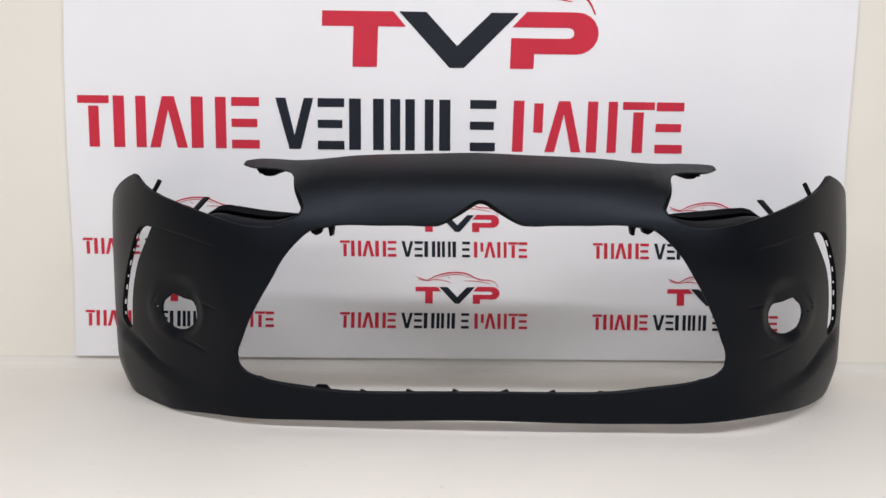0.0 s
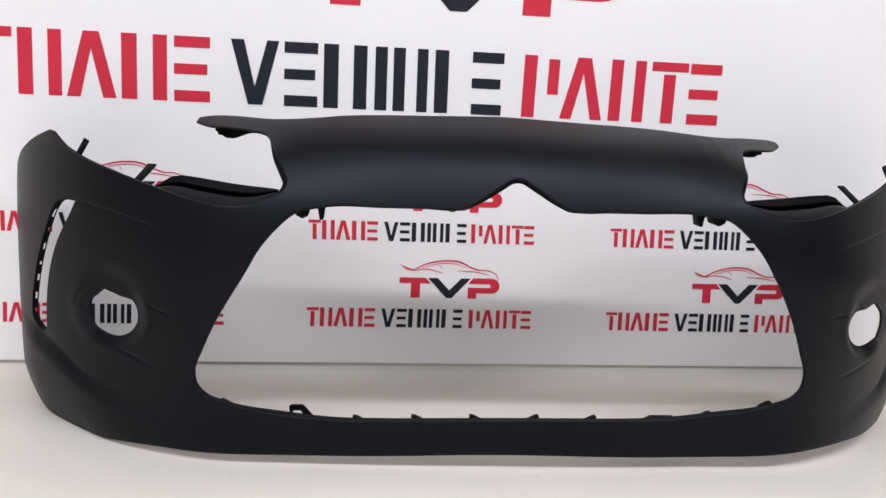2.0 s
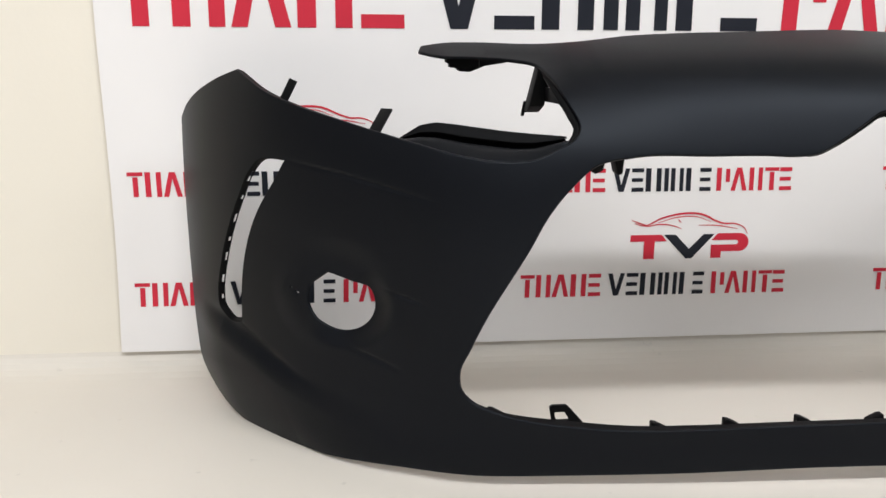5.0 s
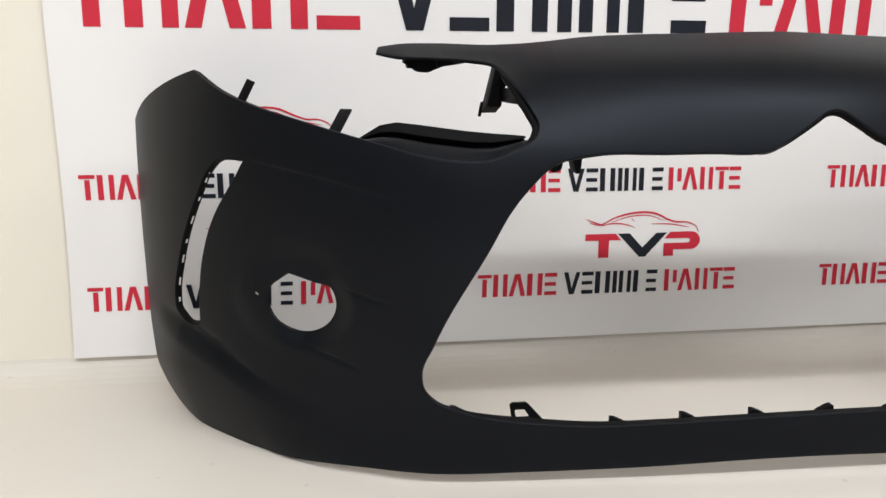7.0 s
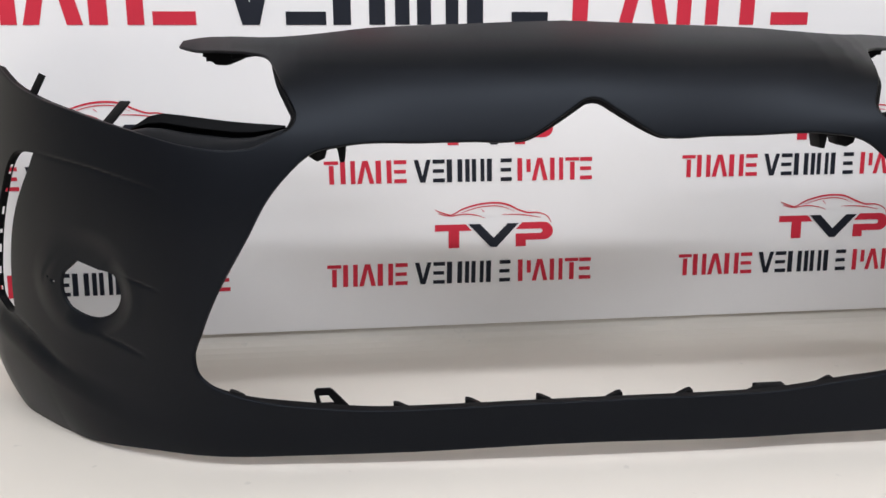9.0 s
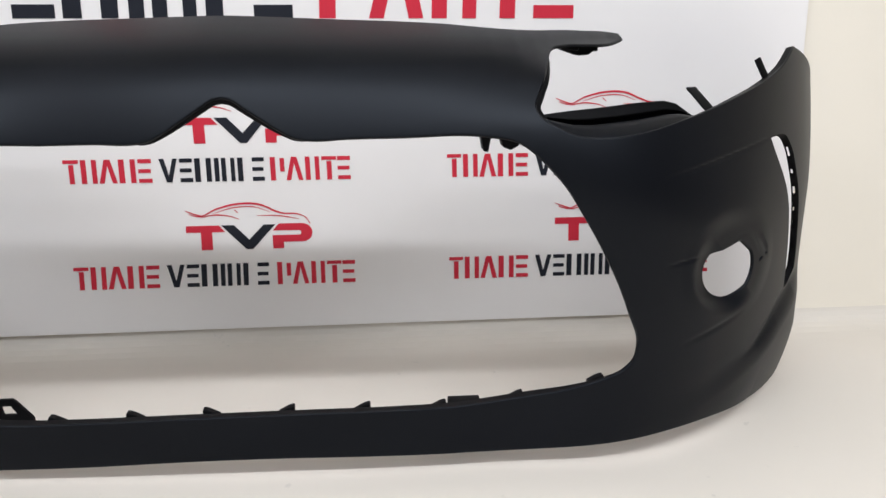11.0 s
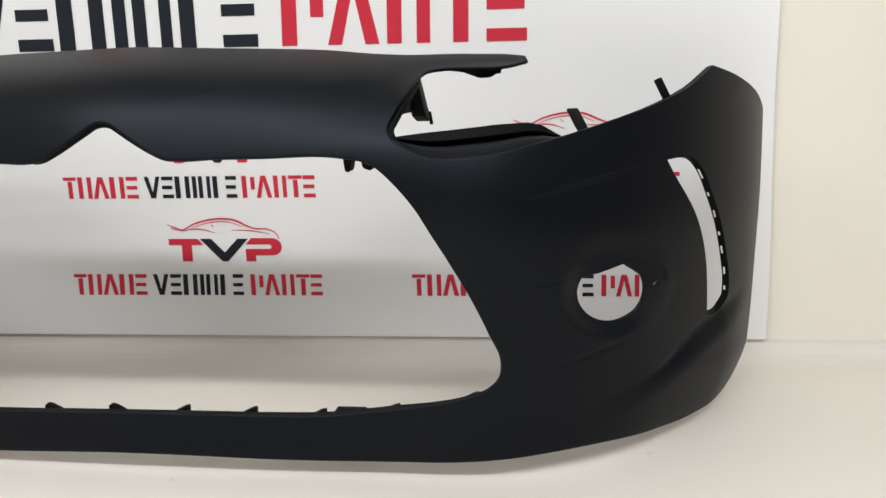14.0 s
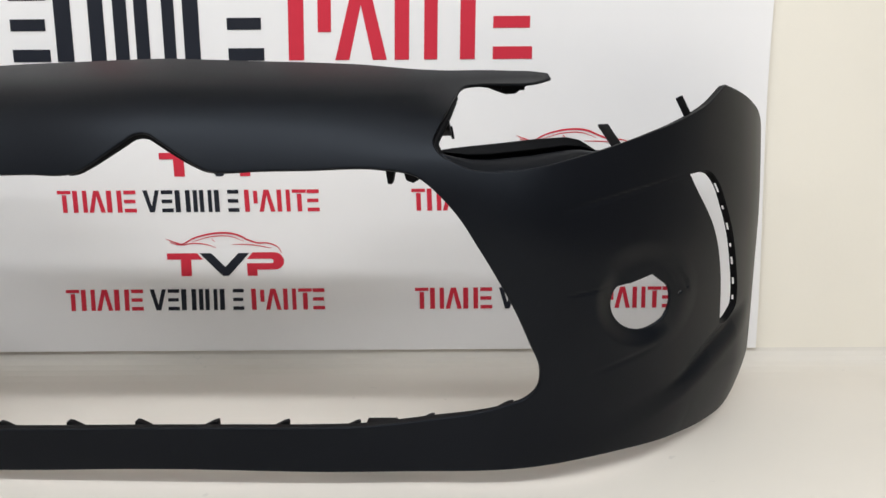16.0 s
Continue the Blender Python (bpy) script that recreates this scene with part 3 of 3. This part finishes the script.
def slot_wall(sign):
    """The deep wall round the running-lamp slot, with a row of small oblong holes along its outer side."""
    lp = slot_r * (sign, 1)
    steps = ((0.0, 0.0), (0.0012, 0.0006), (0.0018, 0.002), (0.0018, 0.0050), (0.0018, 0.0080), (0.0018, 0.0105), (-0.001, 0.0105))
    rows, _, _ = rim_rows(lp, True, steps)
    bm = bmesh.new()
    rings = [[bm.verts.new(p) for p in row] for row in rows]
    n = len(lp)
    for k in range(len(rings) - 1):
        for i in range(n):
            j = (i + 1) % n
            u, z = (abs(lp[i][0]) + abs(lp[j][0])) / 2, (lp[i][1] + lp[j][1]) / 2
            rear = u > np.interp(z, (0.16, 0.25, 0.35, 0.40), (0.910, 0.894, 0.840, 0.810))
            if k == 3 and rear and 0.200 < z < 0.394 and (z - 0.200) % 0.0298 < (0.0115 if int((z - 0.200) / 0.0298) % 2 == 0 else 0.0075):
                continue
            bm.faces.new((rings[k][i], rings[k][j], rings[k + 1][j], rings[k + 1][i]))
    bmesh.ops.recalc_face_normals(bm, faces=bm.faces[:])
    part("lamp_slot_wall", bm, PLASTIC, bumper, "black slot wall with small oblong holes")


def flange(sign):
    """The clip and rib under the thin ear that runs outwards and back from the bonnet edge."""
    bm = bmesh.new()
    c = 0.010 if sign > 0 else 0.005
    prism(bm, [(0.455, 0.553), (0.502, 0.555), (0.502, 0.543), (0.511, 0.540), (0.513, 0.534), (0.507, 0.532), (0.508, 0.527), (0.500, 0.527), (0.494, 0.522), (0.478, 0.521), (0.453, 0.530)], 0.215, 0.248, lambda a, b, d: (sign * (a - c), d, b), 0.002)
    part("ear_clip", settle(bm), PLASTIC, bumper, "black clip under the ear")
    bm = prism(bmesh.new(), [(0.398, 0.548), (0.460, 0.551), (0.462, 0.529), (0.425, 0.534), (0.400, 0.540)], 0.185, 0.200, lambda a, b, d: (sign * a, d, b), 0.002)
    part("ear_rib", settle(bm), PLASTIC, bumper)


def headlamp_bracket(sign):
    """The hanging fin behind the inner end of the headlamp cut-out, held by two arms."""
    drop = 0.008 if sign > 0 else 0.0
    bm = prism(bmesh.new(), [(0.212, 0.540), (0.246, 0.540), (0.270, 0.480 - drop), (0.273, 0.466 - drop), (0.262, 0.463 - drop), (0.230, 0.474 - drop)], 0.346, 0.368, lambda a, b, d: (sign * (d + (0.538 - b) * (0.26 if sign < 0 else 0.18)), a, b), 0.0015)
    part("headlamp_bracket", settle(bm), PLASTIC, bumper, "black plastic headlamp bracket")
    bm = prism(bmesh.new(), [(0.268, 0.478 - drop), (0.275, 0.478 - drop), (0.276, 0.459 - drop), (0.271, 0.457 - drop)], 0.366, 0.371, lambda a, b, d: (sign * (d + (0.538 - b) * (0.26 if sign < 0 else 0.18)), a, b), 0.0008)
    part("bracket_pin", settle(bm), PLASTIC, bumper)
    bm = prism(bmesh.new(), [(0.13, 0.505 - drop), (0.240, 0.499 - drop), (0.240, 0.480 - drop), (0.13, 0.484 - drop)], 0.338, 0.362, lambda a, b, d: (sign * d, a, b), 0.0015)
    part("bracket_arm", settle(bm), PLASTIC, bumper)
    bm = prism(bmesh.new(), [(0.13, 0.540), (0.225, 0.540), (0.225, 0.516), (0.13, 0.518)], 0.344, 0.360, lambda a, b, d: (sign * d, a, b), 0.0015)
    part("bracket_arm", settle(bm), PLASTIC, bumper)


def turned_lip(line, toward, widest, name, label=""):
    """A narrow flange that turns from an edge of the skin into the opening beside it."""
    p, n = skin(line[:, 0], line[:, 1]), skin_normal(line[:, 0], line[:, 1])
    t = np.gradient(p, axis=0)
    t /= np.linalg.norm(t, axis=1)[:, None]
    side = np.cross(t, n)
    if side[len(side) // 2] @ np.array(toward) < 0:
        side = -side
    width = widest * np.sin(np.pi * np.linspace(0.08, 0.95, len(p)))[:, None] ** 0.6
    bm = bmesh.new()
    rows = [[bm.verts.new(q) for q in p + side * (0.0005 + width * a) - n * b] for a, b in ((0, 0.005), (0.55, 0.006), (1.0, 0.008), (1.0, 0.0105), (0, 0.0105))]
    for r, q in zip(rows, rows[1:] + rows[:1]):
        for i in range(len(r) - 1):
            bm.faces.new((r[i], r[i + 1], q[i + 1], q[i]))
    bmesh.ops.recalc_face_normals(bm, faces=bm.faces[:])
    part(name, bm, PLASTIC, bumper, label)


def opening_lip(sign):
    line = curve_points([(0.396, 0.530), (0.381, 0.505), (0.371, 0.4865), (0.364, 0.469), (0.372, 0.453), (0.392, 0.441), (0.410, 0.4325)], 0.004)
    line[:, 0] = line[:, 0] * sign + (0.006 if sign < 0 else 0)
    turned_lip(line, (sign, 0, 0), 0.009, "opening_lip", "black lip turned into the headlamp opening")


def headlamp_ledge(sign):
    """The dark trough and ridge behind the lower edge of the headlamp cut-out."""
    far = 0.014 if sign > 0 else 0.0
    us = np.linspace(0.376, 0.592 + far, 60)
    edge = np.interp(us, (0.378, 0.394, 0.417, 0.442, 0.505, 0.576, 0.612), (0.451, 0.441, 0.430, 0.4265, 0.430, 0.4425, 0.450)) - 0.002
    ridge = np.interp(us, (0.378, 0.395, 0.45, 0.51, 0.540 + far, 0.562 + far, 0.592 + far), (0.4555, 0.457, 0.4605, 0.4655, 0.4670, 0.4625, 0.4455))
    bm, shelf = bmesh.new(), bmesh.new()
    rings, lips = [], []
    for u, a, b in zip(us, edge, ridge):
        base = place_on(sign * u, a)
        h = b - a
        wide = 0.006 + 0.020 * max(0.0, math.sin(math.pi * (u - 0.376) / (0.216 + far))) ** 0.7
        lip = ((0.0020, -0.005), (0.0022, 0.0008), (0.006, h * 0.13), (wide * 0.6, h * 0.30), (wide, h * 0.46), (wide + 0.002, h * 0.47), (wide + 0.003, h * 0.30))
        section = ((wide + 0.0028, h * 0.30), (wide + 0.012, h * 0.20), (wide + 0.022, h * 0.25), (wide + 0.022, h * 0.58), (wide + 0.011, h * 0.63), (wide + 0.0102, h * 0.68), (wide + 0.0145, h * 0.72), (wide + 0.0145, h * 0.95), (wide + 0.016, h), (wide + 0.026, h - 0.002), (wide + 0.030, h - 0.014))
        rings.append([bm.verts.new((base[0], base[1] + d, base[2] + e)) for d, e in section])
        lips.append([shelf.verts.new((base[0], base[1] + d, base[2] + e)) for d, e in lip])
    for r, q in zip(rings, rings[1:]):
        for i in range(len(r) - 1):
            bm.faces.new((r[i], r[i + 1], q[i + 1], q[i]))
    for r, q in zip(lips, lips[1:]):
        for i in range(len(r) - 1):
            shelf.faces.new((r[i], r[i + 1], q[i + 1], q[i]) if sign < 0 else (r[i], q[i], q[i + 1], r[i + 1]))
    part("headlamp_shelf", shelf, PRIMER, bumper, "sloping black shelf under the headlamp opening")
    bmesh.ops.recalc_face_normals(bm, faces=bm.faces[:])
    part("headlamp_ledge", bm, PLASTIC, bumper, "black stepped ledge under the headlamp opening")


def edge_tab(sign, u, z, top, wide):
    """A small square tab standing on the wing edge."""
    a = place_on(sign * u, z, 0.008)
    b = settled((sign * top[0], top[1], top[2]))
    up = Vector(b - a)
    along = Vector((sign * 0.83, 0.55, 0.12)).normalized()
    deep = up.cross(along).normalized()
    along = deep.cross(up).normalized()
    m = Matrix((along, deep, up.normalized())).transposed().to_4x4()
    m.translation = a
    bm = box(bmesh.new(), (-wide / 2, -0.0016, -0.004), (wide / 2, 0.0016, up.length), 0.0008, m)
    part("fixing_tab", bm, PLASTIC, bumper, "small square black fixing tab")


def rim_clip(x, y, z, wide, tall, turn=0.0):
    """A low wedge-shaped catch on the edge of the lower opening."""
    bm = prism(bmesh.new(), [(-wide / 2, -0.012), (wide / 2, -0.012), (wide / 2, 0.0005), (-wide * 0.15, tall * 0.85), (-wide * 0.42, tall), (-wide / 2, tall * 0.9)], -0.006, 0.006,
               lambda a, b, d: (a if turn >= 0 else -a, d, b), 0.0010)
    ob = part("rim_catch", bm, PLASTIC, bumper)
    ob.location = settled((x, y, z))


for s in (1, -1):
    slot_wall(s)
    flange(s)
    headlamp_bracket(s)
    opening_lip(s)
    headlamp_ledge(s)
    edge_tab(s, 0.781, 0.485, (0.719, 0.170, 0.516), 0.013)
    k = 0.016 if s > 0 else 0.007
    edge_tab(s, 0.626 + k, 0.450 + k * 0.2, (0.590 + k, 0.106 + k * 0.4, 0.477 + k * 0.2), 0.016)
    # catches under the upper corners of the grille opening
    bm = prism(bmesh.new(), [(0.298, 0.438), (0.352, 0.430), (0.348, 0.416), (0.338, 0.410), (0.328, 0.414), (0.325, 0.424), (0.312, 0.426), (0.309, 0.408), (0.303, 0.409)], 0.020, 0.050,
               lambda a, b, d: (s * a, d, b), 0.0015)
    part("grille_catch", settle(bm), PLASTIC, bumper, "black plastic grille catch")
    bm = box(bmesh.new(), (-0.010, -0.002, -0.006), (0.010, 0.004, 0.006), 0.001, pose(s * 0.064, -0.018, 0.4545, 0, s * 34, 0))
    part("notch_tab", settle(bm), PLASTIC, bumper)

for x, y, z, w in ((-0.462, 0.034, 0.097, 0.022), (-0.240, 0.030, 0.068, 0.024), (-0.140, 0.030, 0.068, 0.024), (-0.041, 0.030, 0.068, 0.024), (0.058, 0.030, 0.068, 0.024),
                   (0.160, 0.030, 0.068, 0.024), (0.262, 0.030, 0.068, 0.024), (0.366, 0.034, 0.076, 0.024), (0.474, 0.040, 0.092, 0.024)):
    rim_clip(x, y, z, w * 0.9, 0.009, -x)

at_notch = grille[(np.abs(grille[:, 0] - 0.003) < 0.096) & (grille[:, 1] > 0.3)]
turned_lip(at_notch[np.argsort(at_notch[:, 0])], (0, 0, -1), 0.0055, "notch_lip", "black lip turned under the pointed notch")

# loop-shaped clip on one side, its flat counterpart on the other
bm = bmesh.new()
frame_out = [(-0.0095, -0.045), (0.032, -0.045), (0.027, -0.013), (0.008, 0.010), (0.004, 0.013), (-0.013, 0.013), (-0.0165, 0.010), (-0.0130, -0.013)]
frame_in = [(-0.0075, -0.008), (0.008, -0.008), (0.009, -0.007), (0.003, 0.002), (0.002, 0.004), (-0.0095, 0.004), (-0.0105, 0.002), (-0.0085, -0.006)]
sides = [[[bm.verts.new((a, d, b)) for a, b in line] for line in (frame_out, frame_in)] for d in (-0.003, 0.003)]
for i in range(8):
    j = (i + 1) % 8
    for o, n in sides:
        bm.faces.new((o[i], o[j], n[j], n[i]))
    for k in (0, 1):
        bm.faces.new((sides[0][k][i], sides[0][k][j], sides[1][k][j], sides[1][k][i]))
bmesh.ops.recalc_face_normals(bm, faces=bm.faces[:])
clip = part("loop_clip", bm, PLASTIC, bumper, "black loop-shaped clip", smooth=False)
clip.matrix_local = pose(*settled((-0.350, 0.140, 0.042))) @ Matrix.Diagonal((1.15, 1, 1.1, 1))
bm = box(bmesh.new(), (-0.022, -0.01, -0.02), (0.022, 0.012, 0.006), 0.002)
clip = part("flat_clip", bm, PLASTIC, bumper, "flat black clip")
clip.location = settled((0.300, 0.060, 0.0605))
